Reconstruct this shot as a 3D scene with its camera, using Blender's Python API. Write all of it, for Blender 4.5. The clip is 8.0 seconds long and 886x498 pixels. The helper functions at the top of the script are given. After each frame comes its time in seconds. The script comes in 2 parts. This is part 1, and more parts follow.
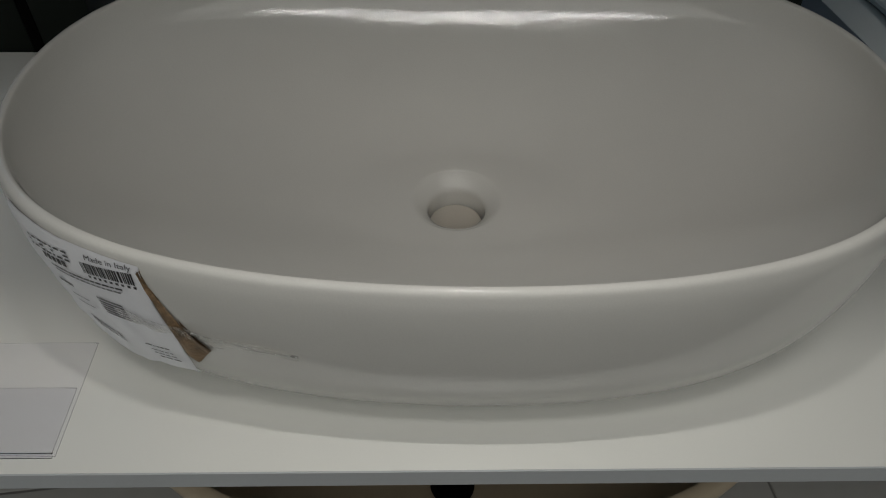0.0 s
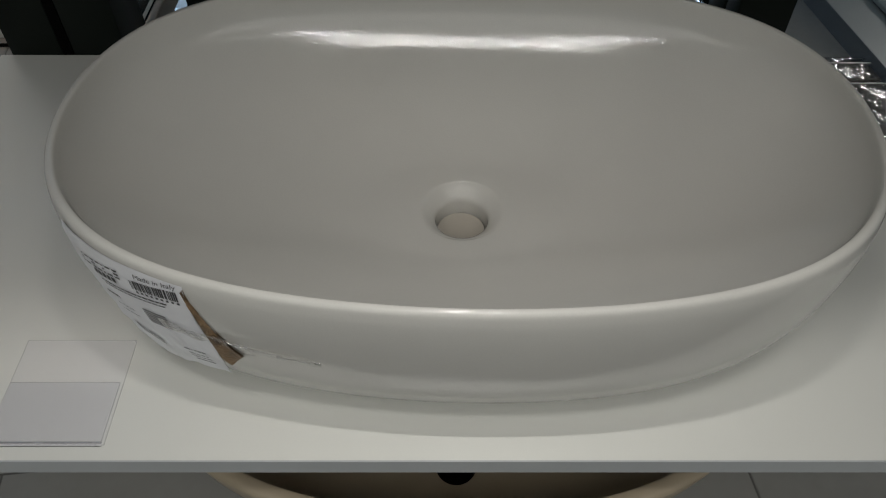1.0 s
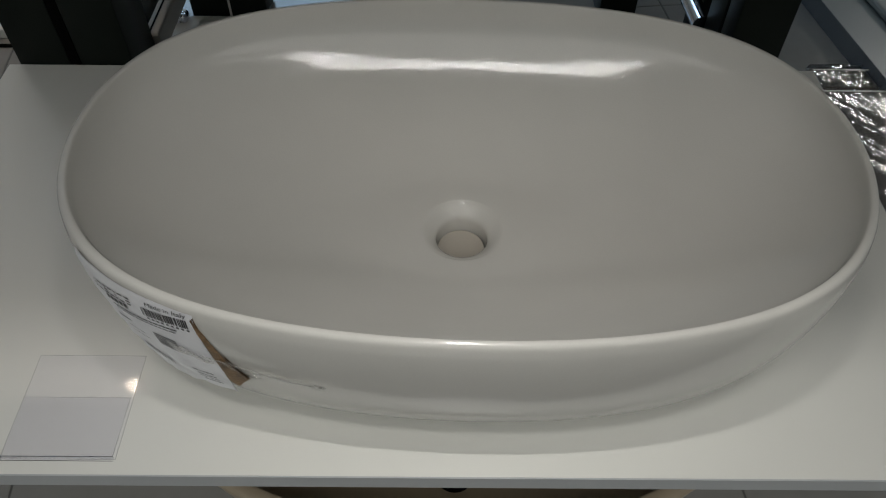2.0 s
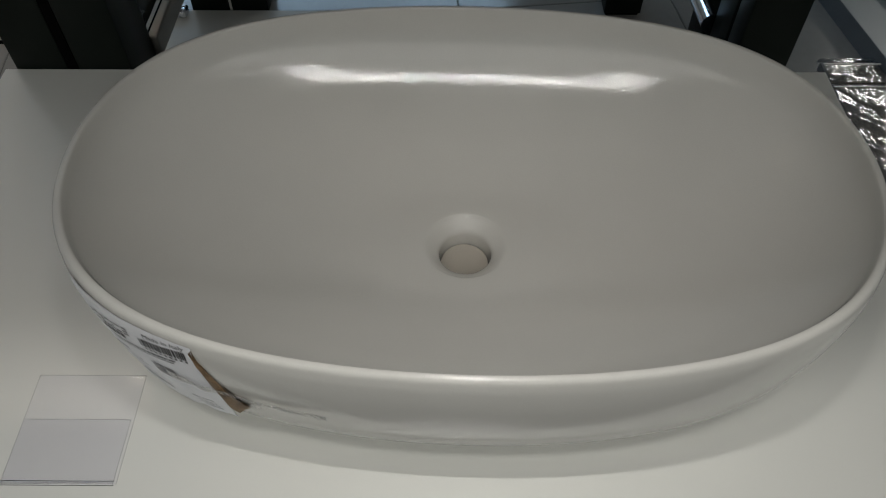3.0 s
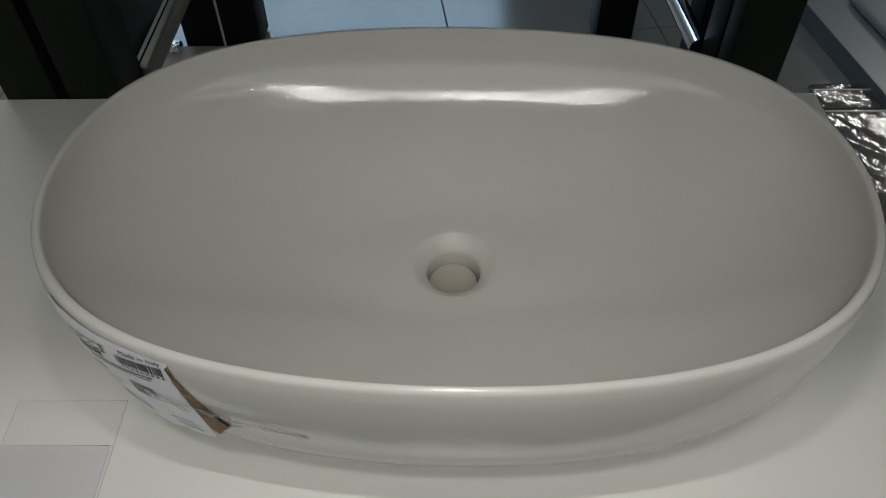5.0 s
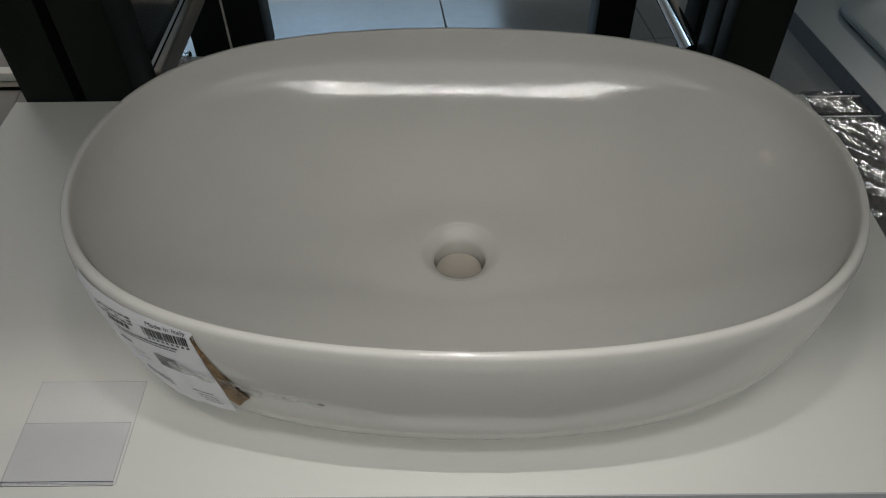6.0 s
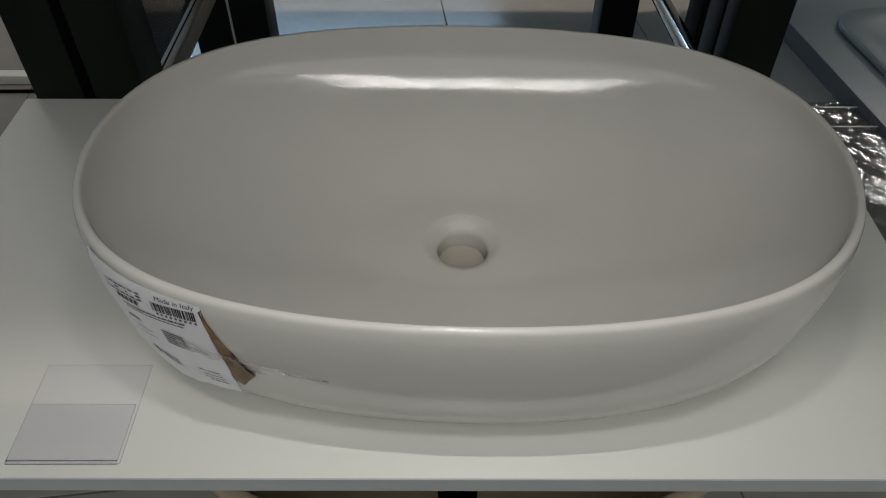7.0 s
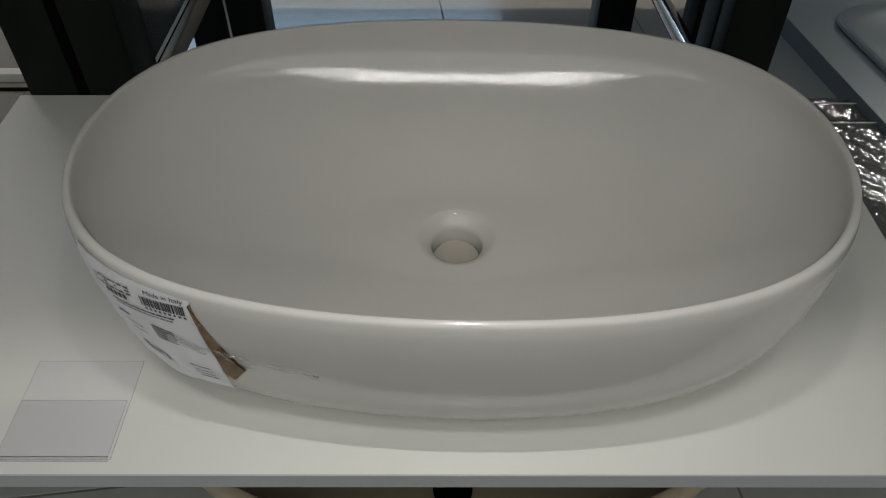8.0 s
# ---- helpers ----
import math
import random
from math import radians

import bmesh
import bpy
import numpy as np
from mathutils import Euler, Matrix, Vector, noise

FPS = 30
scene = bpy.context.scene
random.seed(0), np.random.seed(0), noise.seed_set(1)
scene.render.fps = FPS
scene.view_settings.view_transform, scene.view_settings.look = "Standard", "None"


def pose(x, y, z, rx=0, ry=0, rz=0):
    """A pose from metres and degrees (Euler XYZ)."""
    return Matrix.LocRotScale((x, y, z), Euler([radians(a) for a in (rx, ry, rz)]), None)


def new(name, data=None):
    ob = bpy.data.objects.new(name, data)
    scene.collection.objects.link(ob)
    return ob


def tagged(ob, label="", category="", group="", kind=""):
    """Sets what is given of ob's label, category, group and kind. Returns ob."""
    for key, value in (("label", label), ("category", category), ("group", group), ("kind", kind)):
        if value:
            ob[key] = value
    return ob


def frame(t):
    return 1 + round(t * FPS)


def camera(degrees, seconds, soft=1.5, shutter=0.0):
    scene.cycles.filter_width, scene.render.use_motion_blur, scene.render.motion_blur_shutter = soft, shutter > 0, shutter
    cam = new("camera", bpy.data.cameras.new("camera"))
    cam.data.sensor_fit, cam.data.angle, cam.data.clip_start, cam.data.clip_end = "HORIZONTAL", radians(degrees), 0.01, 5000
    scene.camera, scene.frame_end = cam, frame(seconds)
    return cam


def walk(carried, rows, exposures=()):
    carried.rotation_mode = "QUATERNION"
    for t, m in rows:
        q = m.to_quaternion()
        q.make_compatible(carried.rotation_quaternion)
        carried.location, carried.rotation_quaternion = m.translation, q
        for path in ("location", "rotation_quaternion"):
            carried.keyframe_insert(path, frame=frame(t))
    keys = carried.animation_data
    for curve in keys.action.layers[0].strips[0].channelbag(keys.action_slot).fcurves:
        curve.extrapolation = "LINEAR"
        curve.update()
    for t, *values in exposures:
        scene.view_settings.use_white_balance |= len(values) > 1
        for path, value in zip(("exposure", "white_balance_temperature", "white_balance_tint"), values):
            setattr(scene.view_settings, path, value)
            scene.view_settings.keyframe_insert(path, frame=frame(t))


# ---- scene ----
SHELF = 0.215          # height of the shelf's top over the floor
cam = camera(60.96, 8.0, soft=1.1)
# seconds, place over the shelf's top, turn
ROWS = [
    (0.0, -0.0097, -0.4421, 0.4513, 44.09, -0.15, -0.62),
    (0.5, -0.0112, -0.4531, 0.4901, 42.58, -0.08, -0.56),
    (1.0, -0.0117, -0.4529, 0.5155, 41.36, -0.19, -0.09),
    (1.5, -0.0117, -0.4511, 0.5344, 40.84, -0.43, 0.24),
    (3.0, -0.0102, -0.4085, 0.5613, 38.47, -0.01, 0.35),
    (3.5, -0.0005, -0.3947, 0.5538, 38.19, 0.23, 0.89),
    (4.0, 0.0019, -0.3877, 0.5461, 39.03, 0.27, 0.21),
    (4.5, 0.0034, -0.3996, 0.5400, 40.63, 0.47, -0.01),
    (6.0, -0.0067, -0.4593, 0.5418, 43.31, 0.47, -0.33),
    (6.5, -0.0072, -0.4786, 0.5400, 44.43, 0.39, -0.34),
    (7.0, -0.0102, -0.4866, 0.5297, 44.94, -0.01, 0.10),
    (7.5, -0.0085, -0.4884, 0.5251, 45.19, 0.03, 0.19),
    (8.0, -0.0036, -0.4865, 0.5228, 44.97, 0.12, 0.11),
]
walk(cam, [(t, pose(x, y, z + SHELF, rx, ry, rz)) for t, x, y, z, rx, ry, rz in ROWS],
     exposures=[(0.0, -0.25), (0.5, -0.06), (1.5, -0.03), (3.0, 0.0), (8.0, 0.0)])

# ---- world and lamps ----
world = bpy.data.worlds.new("world")
scene.world = world
world.use_nodes = True
world.node_tree.nodes["Background"].inputs[0].default_value = (0.75, 0.88, 1.0, 1)
world.node_tree.nodes["Background"].inputs[1].default_value = 0.05

CEILING = 2.92


def strip_lamp(x, y, length, watts, colour, z=CEILING - 0.075):
    lamp = bpy.data.lights.new("strip_lamp", "AREA")
    lamp.shape, lamp.size, lamp.size_y = "RECTANGLE", length, 0.09
    lamp.energy, lamp.color = watts, colour
    ob = new("strip_lamp", lamp)
    ob.matrix_world = pose(x, y, z)
    return ob


WARM, COOL, BLUE, AMBER = (1.0, 0.98, 0.94), (0.80, 0.90, 1.0), (0.50, 0.74, 1.0), (1.0, 0.83, 0.66)
# unseen ceiling panels, added: place, length, width, watts, colour; then the strips under the canopy
# 5 m front panel is added fill; the last brightens the film and plinth
LAMPS = [(-1.1, 5.6, 3.2, 1.3, 58.0, BLUE), (0.0, 1.36, 3.0, 0.06, 16.0, AMBER), (0.0, -0.83, 0.7, 0.20, 12.5, WARM), (0.0, -2.6, 5.0, 2.5, 56.0, WARM), (-2.3, 2.7, 0.9, 0.9, 4.0, BLUE), (3.1, 3.85, 0.55, 0.35, 16.0, WARM)]
for x, y, length, width, watts, colour in LAMPS:
    data = strip_lamp(x, y, length, watts, colour).data
    data.size_y, data.spread = width, radians(110 if 0 < y < 2 else 180)
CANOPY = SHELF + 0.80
# unseen strips, added to light the bowl and set its highlights
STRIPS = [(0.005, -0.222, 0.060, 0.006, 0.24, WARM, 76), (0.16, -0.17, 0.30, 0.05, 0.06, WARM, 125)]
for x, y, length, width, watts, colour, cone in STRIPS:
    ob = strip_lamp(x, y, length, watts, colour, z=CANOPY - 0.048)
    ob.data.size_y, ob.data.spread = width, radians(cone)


# ---- materials ----
def material(name, colour, rough=0.5, metal=0.0, vary=0.06, scale=6.0, fine=120.0, bump=0.05, depth=0.001, coat=0.0, alpha=1.0, transmission=0.0, ior=1.45, rough_vary=0.1, shine=0.5, detail=3.0):
    m = bpy.data.materials.new(name)
    m.use_nodes = True
    nt = m.node_tree
    n, l = nt.nodes, nt.links
    b = n["Principled BSDF"]
    tc = n.new("ShaderNodeTexCoord")
    big = n.new("ShaderNodeTexNoise")
    big.inputs["Scale"].default_value, big.inputs["Detail"].default_value = scale, 5
    small = n.new("ShaderNodeTexNoise")
    small.inputs["Scale"].default_value, small.inputs["Detail"].default_value = fine, detail
    l.new(tc.outputs["Object"], big.inputs["Vector"])
    l.new(tc.outputs["Object"], small.inputs["Vector"])
    ramp = n.new("ShaderNodeMapRange")
    ramp.inputs[1].default_value, ramp.inputs[2].default_value = 0.3, 0.7
    ramp.inputs[3].default_value, ramp.inputs[4].default_value = 1 - vary, 1 + vary
    mixed = n.new("ShaderNodeMath")
    mixed.operation = "MULTIPLY_ADD"
    mixed.inputs[1].default_value, mixed.inputs[2].default_value = 0.25, 0.0
    l.new(small.outputs["Fac"], mixed.inputs[0])
    add = n.new("ShaderNodeMath")
    add.operation = "MULTIPLY_ADD"
    add.inputs[1].default_value = 0.75
    l.new(big.outputs["Fac"], add.inputs[0])
    l.new(mixed.outputs[0], add.inputs[2])
    l.new(add.outputs[0], ramp.inputs[0])
    col = n.new("ShaderNodeVectorMath")
    col.operation = "SCALE"
    col.inputs[0].default_value = colour[:3]
    l.new(ramp.outputs[0], col.inputs["Scale"])
    l.new(col.outputs[0], b.inputs["Base Color"])
    rr = n.new("ShaderNodeMapRange")
    rr.inputs[1].default_value, rr.inputs[2].default_value = 0.3, 0.7
    rr.inputs[3].default_value, rr.inputs[4].default_value = rough * (1 - rough_vary), rough * (1 + rough_vary)
    l.new(big.outputs["Fac"], rr.inputs[0])
    l.new(rr.outputs[0], b.inputs["Roughness"])
    b.inputs["Metallic"].default_value = metal
    b.inputs["Specular IOR Level"].default_value = shine
    b.inputs["Coat Weight"].default_value = coat
    b.inputs["Coat Roughness"].default_value = 0.08
    b.inputs["Alpha"].default_value = alpha
    b.inputs["Transmission Weight"].default_value = transmission
    b.inputs["IOR"].default_value = ior
    if bump:
        bp = n.new("ShaderNodeBump")
        bp.inputs["Strength"].default_value, bp.inputs["Distance"].default_value = bump, depth
        l.new(small.outputs["Fac"], bp.inputs["Height"])
        l.new(bp.outputs["Normal"], b.inputs["Normal"])
    return m


def see_through(name, tint, rough, gloss, scale, bump, depth=0.004, ior=1.45, stretch=(1, 1, 1), detail=4):
    """A thin clear sheet: light passes straight, and its surface shines."""
    m = bpy.data.materials.new(name)
    m.use_nodes = True
    n, l = m.node_tree.nodes, m.node_tree.links
    n.remove(n["Principled BSDF"])
    clear_part, shine, mix = n.new("ShaderNodeBsdfTransparent"), n.new("ShaderNodeBsdfGlossy"), n.new("ShaderNodeMixShader")
    clear_part.inputs[0].default_value = (*tint, 1)
    shine.inputs["Roughness"].default_value = rough
    fres, add = n.new("ShaderNodeFresnel"), n.new("ShaderNodeMath")
    fres.inputs[0].default_value = ior
    add.operation = "ADD"
    add.inputs[1].default_value = gloss
    tex, bp, tc = n.new("ShaderNodeTexNoise"), n.new("ShaderNodeBump"), n.new("ShaderNodeTexCoord")
    tex.inputs["Scale"].default_value, tex.inputs["Detail"].default_value = scale, detail
    bp.inputs["Strength"].default_value, bp.inputs["Distance"].default_value = bump, depth
    pull = n.new("ShaderNodeVectorMath")
    pull.operation = "MULTIPLY"
    pull.inputs[1].default_value = stretch
    l.new(tc.outputs["Object"], pull.inputs[0])
    l.new(pull.outputs[0], tex.inputs["Vector"])
    l.new(tex.outputs["Fac"], bp.inputs["Height"])
    l.new(bp.outputs["Normal"], shine.inputs["Normal"])
    l.new(bp.outputs["Normal"], fres.inputs["Normal"])
    l.new(fres.outputs[0], add.inputs[0])
    l.new(add.outputs[0], mix.inputs[0])
    l.new(clear_part.outputs[0], mix.inputs[1])
    l.new(shine.outputs[0], mix.inputs[2])
    l.new(mix.outputs[0], n["Material Output"].inputs["Surface"])
    return m


CERAMIC = material("satin_ceramic", (0.60, 0.588, 0.55), 0.09, vary=0.035, scale=8, fine=900, bump=0.12, depth=0.0004, rough_vary=0.02, detail=0.0)
COVER = material("drain_cover_glaze", (0.44, 0.405, 0.35), 0.3, vary=0.06, scale=40, fine=600)
LAMINATE = material("white_laminate", (0.70, 0.70, 0.66), 0.33, vary=0.025, scale=4, fine=700, bump=0.04, depth=0.0004)
EDGING = material("grey_edging", (0.42, 0.44, 0.45), 0.4, vary=0.05, scale=8, fine=300)
BLACK = material("black_steel", (0.007, 0.010, 0.008), 0.42, shine=0.16, vary=0.15, scale=9, fine=400, bump=0.06, depth=0.0005)
SLOT = material("slot_rubber", (0.002, 0.002, 0.002), 0.8, shine=0.04)
CHROME = material("chrome", (0.58, 0.61, 0.65), 0.12, metal=1.0, vary=0.05, fine=60, bump=0.02)
DULL = material("brushed_steel", (0.30, 0.29, 0.265), 0.48, metal=1.0, vary=0.1, fine=80, bump=0.04)
FOIL = material("bright_foil", (0.80, 0.82, 0.86), 0.28, metal=1.0, vary=0.1, scale=60, fine=140, bump=0.8, depth=0.004)
TILE = material("grey_tile", (0.30, 0.295, 0.28), 0.15, vary=0.10, scale=5, fine=60, bump=0.02, depth=0.0006, rough_vary=0.25)
BLUE_EDGE = material("blue_edging", (0.20, 0.225, 0.25), 0.4, vary=0.06, scale=8, fine=300)
GROUT = material("grout", (0.12, 0.117, 0.11), 0.8, vary=0.15)
BEIGE = material("sand_ceramic", (0.36, 0.30, 0.215), 0.45, vary=0.05, scale=7, fine=500, bump=0.06, depth=0.0005)
PALE = material("pale_ceramic", (0.31, 0.345, 0.34), 0.3, vary=0.03, scale=4, fine=300)
ACRYLIC = see_through("clear_acrylic", (0.98, 0.98, 0.995), 0.05, 0.0, 3.0, 0.01, ior=1.25)
GREEN_GLASS = see_through("green_glass", (0.80, 0.88, 0.81), 0.03, 0.03, 3.0, 0.01)
ACRYLIC_SIDE = see_through("acrylic_side", (0.45, 0.45, 0.47), 0.10, 0.05, 3.0, 0.01)
FILM = see_through("clear_film", (0.93, 0.93, 0.94), 0.06, 0.10, 60.0, 0.6, depth=0.003, stretch=(1.6, 0.5, 1), detail=2.5)
TAPE_END = see_through("tape_end", (0.93, 0.93, 0.92), 0.06, 0.15, 400.0, 0.6)
TAPE = see_through("clear_tape", (0.985, 0.985, 0.98), 0.10, 0.02, 130.0, 0.9)
PAPER = material("white_paper", (0.80, 0.80, 0.82), 0.45, vary=0.03, scale=20, fine=300, bump=0.1, depth=0.0005)
INK = material("black_ink", (0.02, 0.02, 0.022), 0.5, vary=0.2, scale=60, fine=900)
GREYINK = material("grey_ink", (0.16, 0.16, 0.165), 0.5, vary=0.3, scale=80, fine=900)
CARD = material("brown_card", (0.20, 0.13, 0.07), 0.55, vary=0.55, scale=90, fine=350, bump=0.9, depth=0.002)
PACK = material("dark_card", (0.20, 0.19, 0.17), 0.5, vary=0.3, scale=9, fine=200)
WALL = material("beige_wall", (0.62, 0.49, 0.37), 0.7, vary=0.06, scale=1.5, fine=40)
WALLC = material("cool_wall", (0.42, 0.48, 0.52), 0.7, vary=0.06, scale=1.5, fine=40)
CEIL = material("ceiling_paint", (0.30, 0.32, 0.34), 0.8, vary=0.05, scale=1.5, fine=40)
DIRT = material("dark_speck", (0.22, 0.20, 0.18), 0.7)


# ---- builders ----
def mesh_of(bm, name, mat, smooth=True, angle=40):
    me = bpy.data.meshes.new(name)
    bmesh.ops.recalc_face_normals(bm, faces=bm.faces)
    bm.to_mesh(me)
    bm.free()
    me.materials.append(mat)
    if smooth:
        for p in me.polygons:
            p.use_smooth = True
        me.set_sharp_from_angle(angle=radians(angle))
    return me


def part(name, bm, mat, parent=None, label="", smooth=True, angle=40):
    ob = new(name, mesh_of(bm, name, mat, smooth, angle))
    if parent is not None:
        ob.parent = parent
    if label:
        ob["label"] = label
    return ob


def thing(name, label, category, group="", kind="", at=(0, 0, 0), turn=0.0):
    ob = new(name)
    ob.matrix_world = pose(*at, 0, 0, turn)
    ob.empty_display_size = 0.05
    return tagged(ob, label, category, group, kind)


def box(bm, x0, x1, y0, y1, z0, z1, bevel=0.0, seg=2):
    r = bmesh.ops.create_cube(bm, size=1.0)["verts"]
    for v in r:
        v.co = Vector(((x0 + x1) / 2 + v.co.x * (x1 - x0), (y0 + y1) / 2 + v.co.y * (y1 - y0), (z0 + z1) / 2 + v.co.z * (z1 - z0)))
    if bevel:
        edges = list({e for v in r for e in v.link_edges})
        bmesh.ops.bevel(bm, geom=edges, offset=bevel, segments=seg, affect="EDGES", profile=0.5)
    return bm


def boxed(*a, bevel=0.0, seg=2):
    return box(bmesh.new(), *a, bevel=bevel, seg=seg)


def tube(bm, a, b, r, n=24):
    a, b = Vector(a), Vector(b)
    q = (b - a).to_track_quat("Z", "Y").to_matrix().to_4x4()
    m = Matrix.Translation((a + b) / 2) @ q
    bmesh.ops.create_cone(bm, cap_ends=True, segments=n, radius1=r, radius2=r, depth=(b - a).length, matrix=m)
    return bm


def skin(rings, close_last=False):
    """A skin over closed rings of points, all of one count."""
    bm = bmesh.new()
    vs = [[bm.verts.new(p) for p in ring] for ring in rings]
    n = len(vs[0])
    for a, b in zip(vs, vs[1:]):
        for i in range(n):
            bm.faces.new((a[i], a[(i + 1) % n], b[(i + 1) % n], b[i]))
    if close_last:
        bm.faces.new(vs[-1])
    return bm


# ---- floor, walls, ceiling ----
FLOOR_TURN = 6.8
X0, X1, Y0, Y1 = -4.5, 4.5, -4.0, 6.5
floor = tagged(part("floor", boxed(X0, X1, Y0, Y1, -0.1, -0.0009), GROUT), "grey glossy stone tile floor with thin dark joints", "floor", kind="structure")
for nm, a, mt, lb in (("wall_north", (X0, X1, Y1, Y1 + 0.15, -0.1, CEILING), WALL, "plain beige painted shop wall"),
                      ("wall_south", (X0, X1, Y0 - 0.15, Y0, -0.1, CEILING), WALLC, "plain cool grey painted shop wall"),
                      ("wall_west", (X0 - 0.15, X0, Y0, Y1, -0.1, CEILING), WALLC, "plain cool grey painted side wall"),
                      ("wall_east", (X1, X1 + 0.15, Y0, Y1, -0.1, CEILING), WALLC, "plain cool grey painted shop side wall")):
    tagged(part(nm, boxed(*a), mt), lb, "wall", kind="structure")
tagged(part("ceiling", boxed(X0 - 0.15, X1 + 0.15, Y0 - 0.15, Y1 + 0.15, CEILING, CEILING + 0.1), CEIL), "plain dim grey shop ceiling", "ceiling", kind="structure")
for x, y, length, width, watts, colour in LAMPS:
    lamp = thing("unseen_ceiling_light", "unseen white panel light added under the ceiling", "ceiling light", "ceiling lights", at=(x, y, CEILING))
    part("housing", boxed(-length / 2 - 0.03, length / 2 + 0.03, -width / 2 - 0.02, width / 2 + 0.02, -0.06, 0.0, bevel=0.006), LAMINATE, lamp)
    for s in (-1, 1):
        part("end_cap", boxed(s * (length / 2 + 0.015) - 0.014, s * (length / 2 + 0.015) + 0.014, -width / 2, width / 2, -0.085, -0.061, bevel=0.003), LAMINATE, lamp)

# ---- shelf ----
SX0, SX1, SY0, SY1 = -0.529, 0.434, -0.206, 0.3045
shelf = thing("display_shelf", "white laminate display shelf board with grey edging", "shelf", at=(0, 0, SHELF))
part("board", boxed(SX0 + 0.001, SX1 - 0.001, SY0 + 0.001, SY1, -0.018, 0.0), LAMINATE, shelf)
part("front_edging", boxed(SX0, SX1, SY0 - 0.0002, SY0 + 0.001, -0.0178, -0.0004), EDGING, shelf, "grey plastic front edging")
part("side_edging", boxed(SX1 - 0.001, SX1, SY0 + 0.0012, SY1, -0.0178, -0.0004), EDGING, shelf)
part("side_edging", boxed(SX0, SX0 + 0.001, SY0 + 0.0012, SY1, -0.0178, -0.0004), EDGING, shelf)
for x in (-0.42, 0.353):
    part("bracket", boxed(x - 0.015, x + 0.015, 0.0, 0.3059, -0.042, -0.0178, bevel=0.003), BLACK, shelf, "black steel bracket")

# unseen board, added to keep ceiling light off the shelf's back
canopy = thing("unseen_canopy", "unseen dark canopy board on the black posts, added to shade the shelf's back", "shelf", at=(0, 0, CANOPY))
part("board", boxed(-1.5, 1.5, -0.30, SY1, -0.018, 0.0, bevel=0.001), BLACK, canopy)
for x in (-0.42, 0.353):
    part("bracket", boxed(x - 0.015, x + 0.015, 0.0, 0.3059, -0.042, -0.0178, bevel=0.003), BLACK, canopy, "black steel bracket")
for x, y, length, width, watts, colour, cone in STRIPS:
    part("light_housing", boxed(x - length / 2 - 0.02, x + length / 2 + 0.02, y - width / 2 - 0.01, y + width / 2 + 0.01, -0.046, -0.018, bevel=0.004), LAMINATE, canopy, "white housing of an unseen strip light added over the basin")

# unseen board and panel, added to block rear lamps and edge the lit floor
rear = thing("unseen_canopy", "unseen dark board on the rear rack's posts, added to block light", "shelf", at=(0, 0, 0.62))
part("board", boxed(-0.62, 1.5, 0.8005, 1.031, -0.018, 0.0, bevel=0.001), BLACK, rear)
part("blocking_panel", boxed(-0.62, 1.5, 0.801, 0.82, 0.0, 1.5, bevel=0.002), BLACK, rear)

# ---- posts ----
def post(label, x0, x1, y0, y1, slot_side=0, group="rack posts"):
    p = thing("rack_post", label, "post", group, at=((x0 + x1) / 2, (y0 + y1) / 2, 0))
    hx, hy = (x1 - x0) / 2, (y1 - y0) / 2
    part("profile", boxed(-hx, hx, -hy, hy, 0.004, 2.2, bevel=0.003), BLACK, p)
    part("foot_plate", boxed(-hx + 0.004, hx - 0.004, -hy + 0.004, hy - 0.004, 0.0, 0.0045), SLOT, p)
    part("top_cap", boxed(-hx + 0.002, hx - 0.002, -hy + 0.002, hy - 0.002, 2.2, 2.206), SLOT, p)
    if slot_side:
        part("slot", boxed(slot_side * hx - 0.0012, slot_side * hx + 0.0012, -0.005, 0.005, 0.02, 2.18), SLOT, p, "dark recessed slot strip")
    return p


post("black steel rack post beside the shelf", -0.517, -0.4555, 0.3058, 0.382)
post("black steel rack post standing behind the shelf", -0.4435, -0.380, 0.3058, 0.382)
post("black steel rack post behind the shelf's end", 0.322, 0.386, 0.3058, 0.3435)
post("black steel rack post close behind another", 0.3215, 0.384, 0.3475, 0.398)
post("black steel post of the rear frame", 0.352, 0.414, 0.500, 0.560)
post("black steel post of the rear rack", -0.453, -0.3885, 0.730, 0.800)
post("black steel post of the rear rack", -0.3835, -0.320, 0.730, 0.800)
post("black steel post of the rear rack on tiles", 0.263, 0.327, 0.730, 0.800)
# pale strip filling the gap between the rear pair
gap = tagged(part("joint_strip", boxed(-0.3880, -0.3840, 0.734, 0.742, 0.0, 2.2), LAMINATE), "thin pale strip in the gap between two black posts", "joint strip")
# near-black strip: its colour gives the shaded slot between the front pair
tagged(part("slot_shade_strip", boxed(-0.4553, -0.4437, 0.3063, 0.3125, 0.0, 2.2), SLOT), "near-black strip drawn as the shaded slot between two black posts", "filler strip")


def rail(a, b, r, mat, label):
    o = thing("rail", label, "rail", "rack rails", at=a)
    d = Vector(b) - Vector(a)
    part("bar", tube(bmesh.new(), (0, 0, 0), d, r), mat, o)
    return o


rail((0.320, 0.3985, 0.0 + SHELF), (0.320, 0.7295, -0.022 + SHELF), 0.0125, CHROME, "polished chrome rail between rack posts")
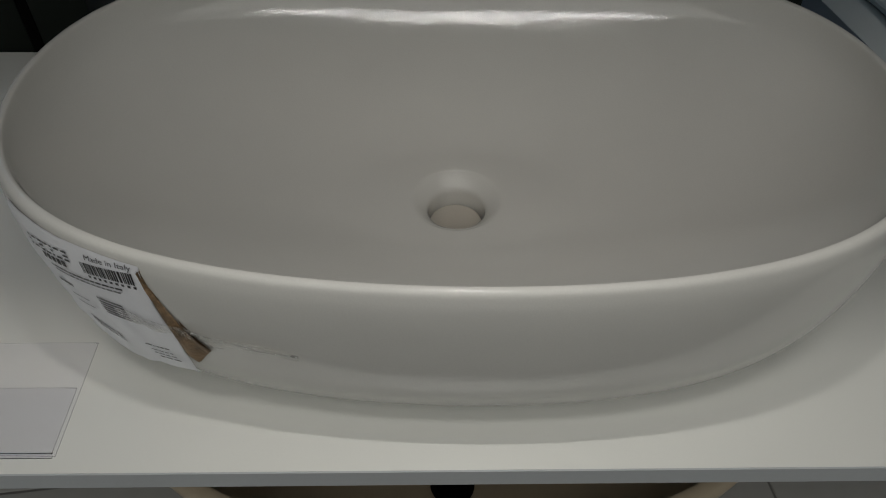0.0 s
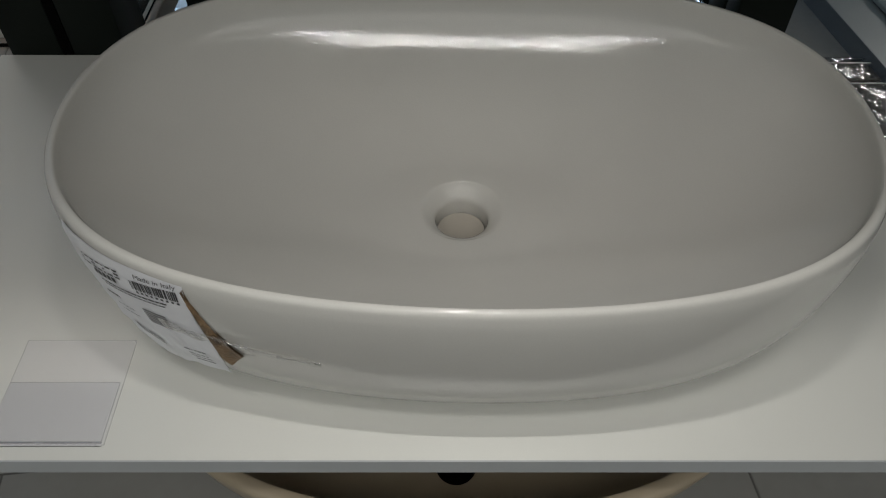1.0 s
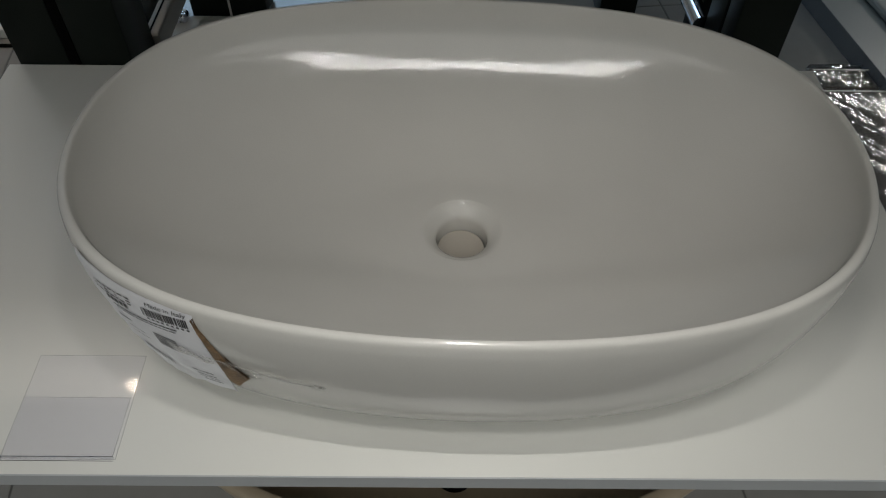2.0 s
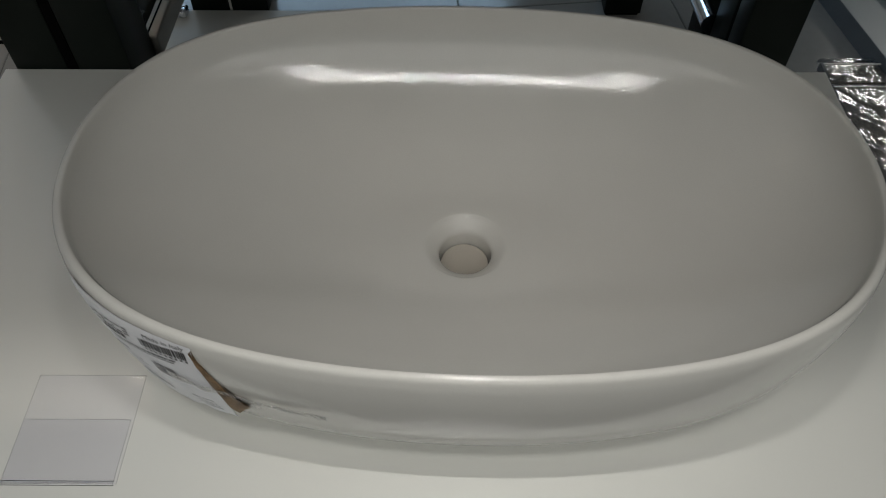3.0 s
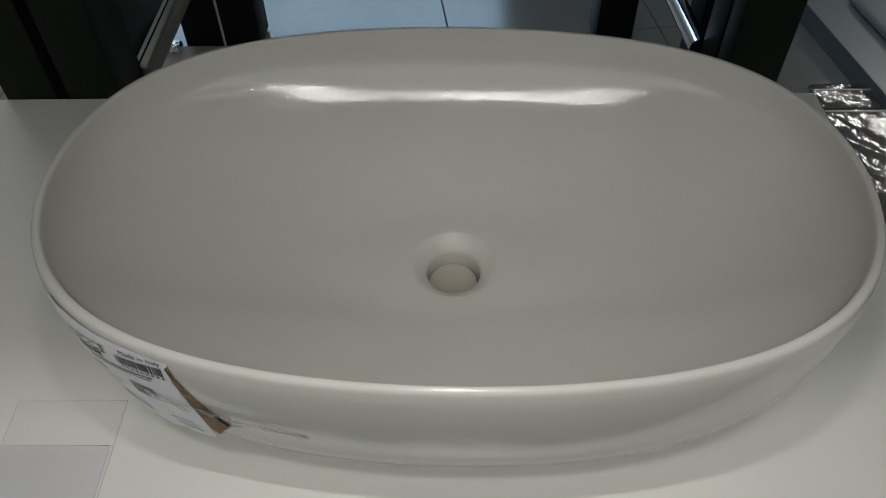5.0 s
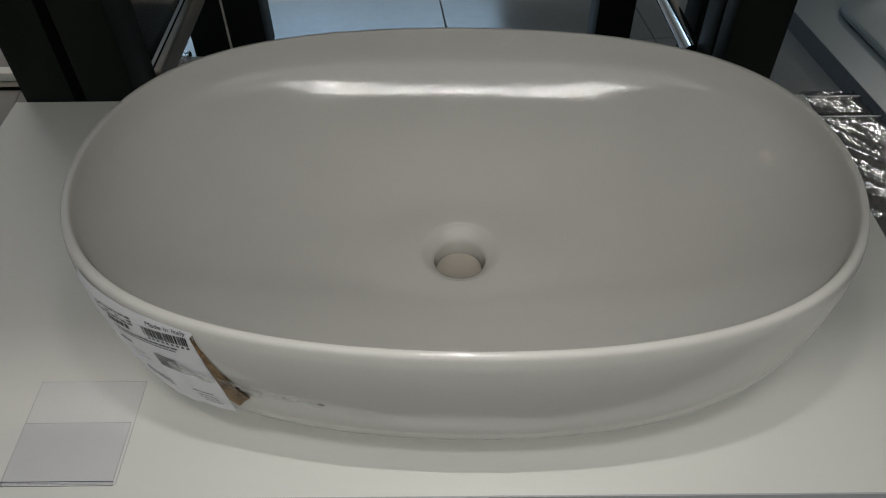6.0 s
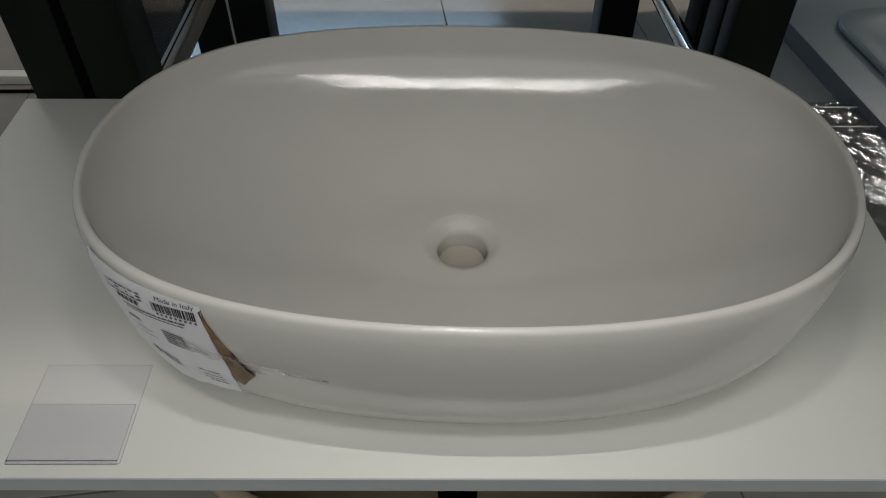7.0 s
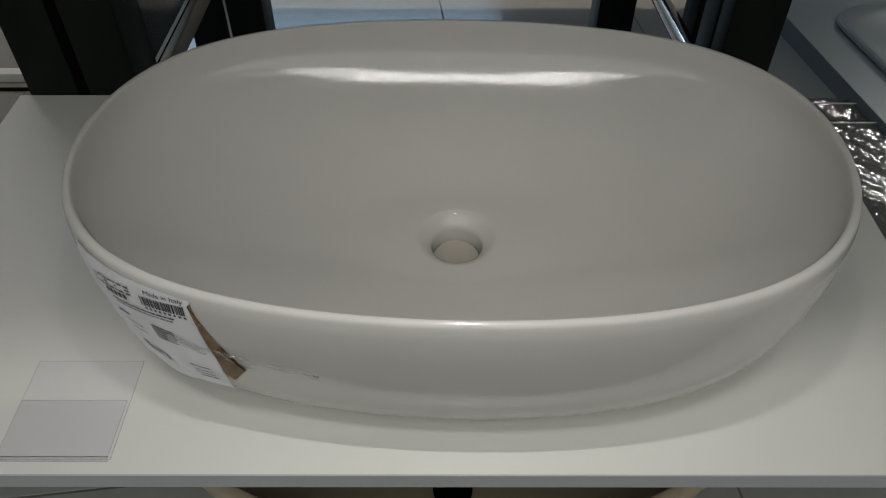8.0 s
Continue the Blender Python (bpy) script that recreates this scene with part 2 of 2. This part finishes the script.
def profile_rail(x, y0, y1, z, label):
    """A square metal profile with rounded edges; a black strip along its top paints a groove's shade."""
    o = thing("rail", label, "rail", "rack rails", at=(x, y0, z))
    d = y1 - y0
    part("bar", boxed(-0.011, 0.011, 0.0, d, -0.030, 0.0, bevel=0.003, seg=3), DULL, o)
    part("groove", boxed(-0.0035, -0.001, 0.002, d - 0.002, -0.004, 0.0004), SLOT, o, "black strip drawn as a shaded groove along the profile")
    return o


profile_rail(-0.3835, 0.3825, 0.7295, SHELF - 0.010, "dull square metal rail between rack posts")
clip = tagged(part("metal_foot", boxed(-0.515, -0.455, 0.698, 0.725, 0.012, 0.028, bevel=0.006, seg=3), FOIL), "shiny crumpled metal foot on the pale board", "metal foot")

glass = tagged(part("glass_panel", boxed(-0.3925, -0.3875, 0.3835, 0.7285, SHELF - 0.004, 2.1, bevel=0.0008, seg=1), GREEN_GLASS), "greenish glass side panel standing on the rail", "glass panel")
glass.visible_shadow = False

low_board = thing("floor_board", "pale greenish-white board lying on the tiles behind the shelf", "board", at=(-0.56, 0.40, 0))
part("panel", boxed(0.0, 0.50, 0.0, 0.326, 0.0, 0.012, bevel=0.002), LAMINATE, low_board)
part("edge_strip", boxed(0.004, 0.496, 0.3262, 0.3275, 0.001, 0.0105), EDGING, low_board, "grey plastic edge strip")

# ---- the washbasin ----
BA, BB, BH, BN, IN = 0.3060, 0.1913, 0.158, 2.42, 2.25
BASIN_AT, BASIN_TURN = (0.0070, 0.0046, SHELF), -1.84
DRAIN_Z, DRAIN_R = 0.0366, 0.023


def oval(th, d=0.0, n=BN):
    """A point of the rim's oval, moved out by d metres."""
    c, s = math.cos(th), math.sin(th)
    e = 2 * (2 ** (0.5 - 1 / n) - 1)
    return (BA + d) * c * (1 + e * s * s), (BB + d) * s * (1 + e * c * c)


# outside: metres off the rim's oval, height; inside: share of the oval, height
OUTER = [(-0.034, 0.0), (-0.030, 0.003), (-0.0235, 0.010), (-0.015, 0.025), (-0.0075, 0.045), (-0.002, 0.065), (0.0018, 0.085), (0.0042, 0.105), (0.0056, 0.125), (0.0055, 0.143), (0.0046, 0.151), (0.0034, 0.1560), (0.0016, 0.1580)]
INNER = [(0.999, 0.1584), (0.992, 0.1582), (0.9885, 0.1568), (0.9865, 0.1525), (0.982, 0.1430), (0.966, 0.1329), (0.932, 0.1225), (0.88, 0.1112), (0.82, 0.1005), (0.74, 0.0890), (0.65, 0.0773), (0.55, 0.0665), (0.44, 0.0570), (0.36, 0.0520), (0.30, 0.0496)]


def smooth_profile(rows, steps):
    """A Catmull-Rom curve through the rows."""
    out = []
    p = [rows[0], *rows, rows[-1]]
    for i in range(1, len(p) - 2):
        for s in range(steps):
            u = s / steps
            out.append(tuple(0.5 * (2 * b + (c - a) * u + (2 * a - 5 * b + 4 * c - d) * u * u + (3 * b - a - 3 * c + d) * u ** 3) for a, b, c, d in zip(p[i - 1], p[i], p[i + 1], p[i + 2])))
    out.append(rows[-1])
    return out


def oval_ring(d, z, count=224, n=BN):
    # evenly spaced round the oval
    ths = [2 * math.pi * i / 2000 for i in range(2000)]
    pts = [oval(t, d, n) for t in ths]
    acc = [0.0]
    for a, b in zip(pts, pts[1:] + pts[:1]):
        acc.append(acc[-1] + math.dist(a, b))
    out, j = [], 0
    for i in range(count):
        want = acc[-1] * i / count
        while acc[j + 1] < want:
            j += 1
        u = (want - acc[j]) / (acc[j + 1] - acc[j])
        a, b = pts[j], pts[(j + 1) % 2000]
        out.append((a[0] + (b[0] - a[0]) * u, a[1] + (b[1] - a[1]) * u, z))
    return out


def round_ring(like, r, z):
    return [(r * x / math.hypot(x, y), r * y / math.hypot(x, y), z) for x, y, _ in like]


def basin_body():
    unit = oval_ring(0.0, 0.0)
    scaled = lambda k, z: [(x * k, y * k, z) for x, y, _ in unit]
    off = lambda d, z: oval_ring(d, z)
    rings = [off(-0.044, 0.004), off(-0.037, 0.0012)]
    rings += [off(d, z) for d, z in smooth_profile(OUTER, 3)]
    # inside, the oval is plainer than at the edge
    for k, z in smooth_profile(INNER, 3):
        n = BN + (IN - BN) * min(1.0, max(0.0, (0.157 - z) / 0.045))
        rings.append([(x * k, y * k, z) for x, y, _ in oval_ring(0.0, z, n=n)])
    unit = oval_ring(0.0, 0.0, n=IN)
    last = rings[-1]
    # the bottom turns from the oval into the round drain
    for w in (0.15, 0.3, 0.45, 0.6, 0.75, 0.88, 1.0):
        z = 0.0496 - 0.0024 * w
        c, k = round_ring(unit, 0.0355, z), 0.30 - 0.11 * w
        u = w * w * (3 - 2 * w)
        rings.append([(p[0] * u + q[0] * k * (1 - u), p[1] * u + q[1] * k * (1 - u), z) for p, q in zip(c, unit)])
    for r, z in ((0.0343, 0.0467), (0.0328, 0.0458), (0.0308, 0.0443), (0.0283, 0.0420), (0.0258, 0.0394), (0.0241, 0.0374), (0.0232, 0.0352), (0.0230, 0.0330), (0.0229, 0.028), (0.0228, 0.020), (0.0226, 0.006), (0.0235, 0.0042)):
        rings.append(round_ring(unit, r, z))
    return skin(rings)


basin = thing("washbasin", "oval light grey satin ceramic countertop washbasin with drain hole", "washbasin", at=BASIN_AT, turn=BASIN_TURN)
part("bowl", basin_body(), CERAMIC, basin, angle=60)
bm = bmesh.new()
bmesh.ops.create_cone(bm, cap_ends=True, segments=48, radius1=0.0212, radius2=0.0212, depth=0.004, matrix=pose(-0.0004, 0.0004, 0.0200))
bmesh.ops.bevel(bm, geom=[e for e in bm.edges if len(e.link_faces) == 2], offset=0.0006, segments=2, affect="EDGES")
part("drain_cover", bm, COVER, basin, "round ceramic cover in the drain hole")
part("foot_ring", skin([oval_ring(-0.045, 0.0042), oval_ring(-0.045, 0.0), oval_ring(-0.054, 0.0), oval_ring(-0.054, 0.0042), oval_ring(-0.045, 0.0042)]), CERAMIC, basin)

# ---- sand-coloured basin on the floor under the shelf ----
low = thing("washbasin", "sand-coloured oval ceramic washbasin standing on the floor below the shelf", "washbasin", at=(0.004, -0.010, 0))
def low_body():
    sx, sy, h = 0.292 / BA, 0.212 / BB, 0.135
    prof = [(0.72, 0.0), (0.80, 0.012), (0.90, 0.05), (0.97, 0.09), (1.0, 0.125), (0.999, 0.132), (0.985, h), (0.955, h), (0.94, 0.131), (0.92, 0.11), (0.86, 0.07), (0.76, 0.04), (0.6, 0.027), (0.3, 0.02), (0.09, 0.019)]
    unit = oval_ring(0.0, 0.0, 128)
    return skin([[(x * k * sx, y * k * sy, z) for x, y, _ in unit] for k, z in smooth_profile(prof, 3)], close_last=True)


part("bowl", low_body(), BEIGE, low, angle=60)
bm = bmesh.new()
bmesh.ops.create_cone(bm, cap_ends=True, segments=40, radius1=0.020, radius2=0.017, depth=0.012, matrix=pose(0.0, -0.112, 0.036))
part("drain_plug", bm, SLOT, low, "round black drain plug")

# ---- neighbouring plinth with a shower tray ----
side = thing("plinth", "low pale grey display plinth with bluish edge on the floor", "plinth", at=(0.643, 0.853, 0), turn=7.6)
part("board", boxed(0.001, 1.3, -0.85, 0.60, 0.0, 0.036), PALE, side)
part("side_edging", boxed(0.0, 0.0009, -0.85, 0.60, 0.0004, 0.0357), BLUE_EDGE, side, "bluish plastic side edging")


def tray():
    def ring(hx, hy, r, z, n=10):
        out = []
        for cx, cy, a0 in ((1, 1, 0), (-1, 1, 90), (-1, -1, 180), (1, -1, 270)):
            for i in range(n + 1):
                a = radians(a0 + 90 * i / n)
                out.append((cx * (hx - r) + r * math.cos(a), cy * (hy - r) + r * math.sin(a), z))
        return out
    rows = [(0.345, 0.295, 0.07, 0.002), (0.349, 0.299, 0.073, 0.003), (0.352, 0.302, 0.075, 0.006), (0.351, 0.301, 0.075, 0.012), (0.348, 0.298, 0.074, 0.014), (0.345, 0.295, 0.07, 0.0145), (0.31, 0.26, 0.06, 0.0142), (0.30, 0.25, 0.06, 0.013), (0.05, 0.05, 0.02, 0.009)]
    return skin([ring(*r) for r in rows], close_last=True)


pale = thing("shower_tray", "pale blue-white rounded shower tray on the low plinth", "shower tray", at=(1.105, 0.600, 0.036), turn=7.6)
part("body", tray(), PALE, pale)
part("base", boxed(-0.325, 0.325, -0.275, 0.275, 0.0, 0.0025), SLOT, pale, "dark recessed base")

# ---- wrapped packages on the floor by the shelf ----
def crumpled(hx, hy, h, seed, n=90):
    """A film drawn over a flat box: folds run slantwise, and the sides fall to the floor."""
    bm = bmesh.new()
    g = []
    for i in range(n + 1):
        row = []
        for j in range(n + 1):
            x, y = hx * (2 * i / n - 1), hy * (2 * j / n - 1)
            fold = noise.ridged_multi_fractal(Vector((x * 16 + y * 15 + seed, (y - 0.6 * x) * 5, 0.3)), 0.9, 2.1, 3, 1.0, 2.0)
            edge = min(i, n - i, j, n - j) / 3
            row.append(bm.verts.new((x, y, h + 0.0015 * fold + 0.001 - 0.010 * max(0, 1 - edge))))
        g.append(row)
    for i in range(n):
        for j in range(n):
            bm.faces.new((g[i][j], g[i + 1][j], g[i + 1][j + 1], g[i][j + 1]))
    return bm


def package(label, x0, x1, y0, y1, h, seed, turn=0.0):
    p = thing("package", label, "package", "wrapped packages", at=((x0 + x1) / 2, (y0 + y1) / 2, 0), turn=turn)
    hx, hy = (x1 - x0) / 2, (y1 - y0) / 2
    part("carton", boxed(-hx, hx, -hy, hy, 0.0, h, bevel=0.003), PACK, p, "dark grey flat carton")
    part("film", crumpled(hx + 0.004, hy + 0.004, h + 0.002, seed), FILM, p, "crinkled clear plastic film").visible_shadow = False
    part("seam", boxed(-hx, hx, hy - 0.014, hy - 0.0125, h + 0.0045, h + 0.006), LAMINATE, p, "pale heat-sealed seam of the film")
    return p


package("flat dark package in crinkled clear plastic film on the floor", 0.586, 0.715, 0.17, 0.525, 0.02, 1)
package("narrow dark package in clear plastic film on the floor", 0.590, 0.700, 0.532, 0.585, 0.016, 7)

# ---- low white strip on the floor, far beyond the posts ----
strip = thing("floor_strip", "white low plastic strip lying on the tiles", "floor strip", at=(-1.0, 0.68, 0))
part("body", boxed(-0.6, 0.32, -0.011, 0.011, 0.0, 0.018, bevel=0.003), LAMINATE, strip)
part("cable", tube(bmesh.new(), (-0.6, -0.04, 0.003), (0.30, -0.035, 0.003), 0.003, 10), SLOT, strip, "thin black cable")

# ---- price holder ----
holder = thing("price_holder", "empty clear acrylic price holder lying on the shelf", "price holder", at=(-0.305, -0.147, SHELF))
def clear(ob):
    """Clear plastic: lets light through; a darker tint on its cut sides paints their refraction."""
    ob.visible_shadow = False
    ob.data.materials.append(ACRYLIC_SIDE)
    for p in ob.data.polygons:
        p.material_index = int(abs(p.normal.z) < 0.5)
    return ob


clear(part("back_plate", boxed(-0.0445, 0.0445, -0.0465, 0.0465, 0.0003, 0.0016, bevel=0.0003, seg=1), ACRYLIC, holder))
clear(part("front_pocket", boxed(-0.0430, 0.0428, -0.0465, 0.0055, 0.0026, 0.0038, bevel=0.0003, seg=1), ACRYLIC, holder))
bm = bmesh.new()
tube(bm, (-0.0430, -0.0465, 0.0021), (0.0428, -0.0465, 0.0021), 0.0019, 12)
part("fold", bm, ACRYLIC, holder, "rounded bright fold").visible_shadow = False

# ---- label on the washbasin ----
SHELL = [(-0.012, 0.0), (-0.0060, 0.025), (-0.002, 0.045), (0.001, 0.065), (0.0032, 0.085), (0.0054, 0.105), (0.0067, 0.125), (0.0067, 0.143), (0.0058, 0.151), (0.0046, 0.1556)]


def on_shell(deg, z, off=0.0):
    """A place on the sticker's sheet, which follows the bowl's wall and hangs straight below."""
    d = SHELL[-1][0]
    for (d0, z0), (d1, z1) in zip(SHELL, SHELL[1:]):
        if z <= z1:
            d = d0 + (d1 - d0) * (z - z0) / (z1 - z0)
            break
    x, y = oval(radians(deg - 0.3 - 0.06 * (deg - 231)), d + off)
    return (x, y, z)


def sheet(edge_l, edge_r, edge_b, edge_t, nu, nv, off, wave=0.0):
    """A thin two-sided sheet over the shell; the edges are functions of 0..1."""
    bm = bmesh.new()
    for o in (off, off - 0.0003):
        g = []
        for i in range(nu + 1):
            row = []
            for j in range(nv + 1):
                u, v = i / nu, j / nv
                a = edge_l(v) * (1 - u) + edge_r(v) * u
                z = edge_b(u) * (1 - v) + edge_t(u) * v
                w = wave * noise.noise(Vector((a * 0.35, z * 60, 2.0))) * (1 - v) if wave else 0
                row.append(bm.verts.new(on_shell(a, z, o + w)))
            g.append(row)
        for i in range(nu):
            for j in range(nv):
                bm.faces.new((g[i][j], g[i + 1][j], g[i + 1][j + 1], g[i][j + 1]))
    return bm


def slab(bm, a0, a1, z0, z1, off=0.0005, slope=0.0006):
    """A printed bar on the sticker; lines climb a little to the right."""
    n = max(1, int(abs(a1 - a0) / 1.5))
    lo = [bm.verts.new(on_shell(a0 + (a1 - a0) * i / n, z0 + slope * (a0 + (a1 - a0) * i / n - 232), off)) for i in range(n + 1)]
    hi = [bm.verts.new(on_shell(a0 + (a1 - a0) * i / n, z1 + slope * (a0 + (a1 - a0) * i / n - 232), off)) for i in range(n + 1)]
    for i in range(n):
        bm.faces.new((lo[i], lo[i + 1], hi[i + 1], hi[i]))
    return bm


sticker = thing("sticker", "white printed paper sticker peeling off the washbasin's wall", "sticker", at=BASIN_AT, turn=BASIN_TURN)
rag = lambda s, k: 0.0012 * noise.noise(Vector((s * k, 0.7, 0.2)))
part("paper", sheet(lambda v: 217.0 - 4.0 * v + 1.0 * math.sin(7 * v), lambda v: 241.5 - 1.1 * v, lambda u: 0.043 - 0.011 * math.sin(math.pi * min(1, u * 1.15)) + 0.004 * u + rag(u, 9), lambda u: 0.1525 + 0.5 * rag(u, 8), 26, 16, 0.0, 0.0022), PAPER, sticker)
# plain bars for the large lettering
ink = bmesh.new()
rnd = random.Random(4)
for k, (a, w, h) in enumerate(((219.0, 0.5, 0.0085), (220.1, 1.3, 0.0085), (221.9, 1.1, 0.0085), (223.4, 1.2, 0.0085), (225.0, 0.5, 0.0085), (226.0, 1.2, 0.0085), (227.7, 1.1, 0.0085))):
    for q in range(3):
        z = 0.1445 - 0.0036 * q
        if k % 2 == 0 or q != 1:
            slab(ink, a, a + w, z, z + 0.0016)
part("print_bars", ink, INK, sticker, "black unreadable lettering as bars")
ink = bmesh.new()
for a in (221.6, 222.8, 224.0, 225.2, 226.4):
    slab(ink, a, a + 0.85, 0.1305, 0.1355)
part("print_bars", ink, INK, sticker, "bold black unreadable number as bars")
# barcode
code = bmesh.new()
a = 231.0
while a < 239.4:
    w = rnd.choice((0.10, 0.16, 0.26, 0.36))
    slab(code, a, a + w, 0.1325, 0.1418)
    a += w + rnd.choice((0.10, 0.14, 0.24))
for k in range(9):
    slab(code, 231.6 + k * 0.92, 232.05 + k * 0.92, 0.1292, 0.1312)
part("barcode", code, INK, sticker, "black barcode stripes")
code = bmesh.new()
a = 223.6
while a < 229.6:
    w = rnd.choice((0.10, 0.16, 0.26))
    slab(code, a, a + w, 0.0545, 0.0640, slope=-0.0009)
    a += w + rnd.choice((0.12, 0.16, 0.24))
part("barcode", code, GREYINK, sticker, "small grey barcode stripes")
# small print
for rows, weight, ink_kind in ((((0.1250, 222.5, 236.9),), 0.0015, INK), (((0.1215, 223.0, 236.4),), 0.0015, GREYINK), (((0.066, 234.6, 238.8),), 0.0013, INK), (((0.061, 235.2, 239.0),), 0.0010, GREYINK), (((0.057, 235.3, 239.4),), 0.0010, GREYINK), (((0.053, 236.0, 239.6),), 0.0013, INK), (((0.098, 222.8, 227.4),), 0.0010, GREYINK), (((0.091, 223.0, 227.8),), 0.0010, GREYINK), (((0.1085, 221.6, 225.2),), 0.0030, INK)):
    for z, a0, a1 in rows:
        fine, a = bmesh.new(), a0
        while a < a1:
            w = rnd.uniform(0.5, 1.3)
            slab(fine, a, min(a + w, a1), z, z + weight)
            a += w + 0.22
        part("print_line", fine, ink_kind, sticker)
block = bmesh.new()
for k in range(6):
    slab(block, 230.5, 235.1, 0.0925 + k * 0.0030, 0.0943 + k * 0.0030, slope=0.0003)
part("print_block", block, GREYINK, sticker, "square grey printed block as plain bars")
# readable line
text = bpy.data.curves.new("words", "FONT")
text.body, text.size = "Made in Italy", 1.0
holder_ob = bpy.data.objects.new("words", text)
words = holder_ob.to_mesh()
bm = bmesh.new()
bm.from_mesh(words)
holder_ob.to_mesh_clear()
span = max(v.co.x for v in bm.verts)
for v in bm.verts:
    a = 232.2 + 7.3 * v.co.x / span
    z = 0.1447 + 0.0058 * v.co.y + 0.0005 * (a - 232)
    v.co = on_shell(a, z, 0.0005)
part("words", bm, INK, sticker, "black printed words Made in Italy", smooth=False)
bpy.data.objects.remove(holder_ob)
# torn cardboard under the sticker's free edge
torn = bmesh.new()
top = [(240.4, 0.1500), (240.9, 0.1380), (241.6, 0.1290), (242.2, 0.1210), (243.3, 0.1080), (244.6, 0.0955), (245.9, 0.0850)]
bot = [(240.3, 0.1480), (240.6, 0.1330), (240.9, 0.1200), (241.1, 0.1040), (241.4, 0.0900), (242.0, 0.0730), (243.2, 0.0670)]
for o in (0.0006, -0.0006):
    vs = []
    for (a, z), (b, y) in zip(top, bot):
        j = rnd.uniform(-0.0012, 0.0012)
        vs.append([torn.verts.new(on_shell(a + (b - a) * k / 3, z + (y - z) * k / 3 + (j if k in (0, 3) else 0), o + 0.0010 * math.sin(2.1 * k + z * 90))) for k in range(4)])
    for r, s in zip(vs, vs[1:]):
        for k in range(3):
            torn.faces.new((r[k], s[k], s[k + 1], r[k + 1]))
part("torn_card", torn, CARD, sticker, "torn brown cardboard scrap")
tape = sheet(lambda v: 233.5, lambda v: 257.0 - 1.2 * v, lambda u: 0.0945 - 0.001 * u + 0.0012 * math.sin(23 * u), lambda u: 0.1075 - 0.006 * u + 0.0012 * math.sin(17 * u), 60, 8, 0.0013, 0.0018)
part("clear_tape", tape, TAPE, sticker, "wrinkled clear adhesive tape").visible_shadow = False
for a0, a1, z0, z1 in ((244.6, 249.0, 0.1035, 0.1018), (249.3, 252.2, 0.1012, 0.0994), (251.4, 256.3, 0.0982, 0.0966), (246.4, 248.2, 0.0928, 0.0935)):
    crease, n = bmesh.new(), 14
    rows = []
    for i in range(n + 1):
        u = i / n
        a, z = a0 + (a1 - a0) * u, z0 + (z1 - z0) * u + 0.0007 * noise.noise(Vector((a * 1.3, 4.0, 1.0)))
        w = 0.00055 * math.sin(math.pi * u) ** 0.5 + 0.0001
        rows.append([crease.verts.new(on_shell(a, z + w, 0.0014)), crease.verts.new(on_shell(a, z, 0.0024)), crease.verts.new(on_shell(a, z - w, 0.0014))])
    for r, q in zip(rows, rows[1:]):
        for k in range(2):
            crease.faces.new((r[k], q[k], q[k + 1], r[k + 1]))
    part("tape_crease", crease, TAPE_END, sticker, "raised shiny crease of the tape").visible_shadow = False
bm = bmesh.new()
bmesh.ops.create_icosphere(bm, subdivisions=3, radius=1.0)
for v in bm.verts:
    w = 1 + 0.35 * noise.noise(v.co * 2.3)
    a, z = 256.4 + 0.45 * v.co.x * w, 0.0962 + (0.0010 * v.co.z - 0.0006 * v.co.x) * w
    v.co = on_shell(a, z, 0.0014 + 0.0008 * v.co.y * w)
part("tape_end", bm, TAPE_END, sticker, "crumpled shiny end of the tape").visible_shadow = False


# ---- specks ----
for x, y, z in ((0.162, 0.005, SHELF + 0.0546),):
    bm = bmesh.new()
    bmesh.ops.create_icosphere(bm, subdivisions=1, radius=0.0007, matrix=Matrix.Translation((x, y, z + 0.0004)) @ Matrix.Diagonal((1.4, 1, 0.5, 1)))
    tagged(part("speck", bm, DIRT), "tiny dark speck of dirt on a pale surface", "speck", "specks")

# ---- floor tiles ----
TW, TD, TG = 0.38, 0.80, 0.0022
tile = boxed(-TW / 2 + TG / 2, TW / 2 - TG / 2, -TD / 2 + TG / 2, TD / 2 - TG / 2, -0.008, 0.0, bevel=0.0008, seg=1)
tile_mesh = mesh_of(tile, "tile", TILE, smooth=False)
turn = pose(0.012, 0.745, 0, 0, 0, FLOOR_TURN)
for i in range(-14, 15):
    for j in range(-7, 9):
        m = turn @ pose((i + 0.5 + 0.5 * (j % 3 == 1)) * TW, (j + 0.5) * TD, 0)
        x, y = m.translation.xy
        if X0 + 0.5 < x < X1 - 0.5 and Y0 + 0.5 < y < Y1 - 0.5:
            ob = new("tile", tile_mesh)
            ob.parent = floor
            ob.matrix_world = m
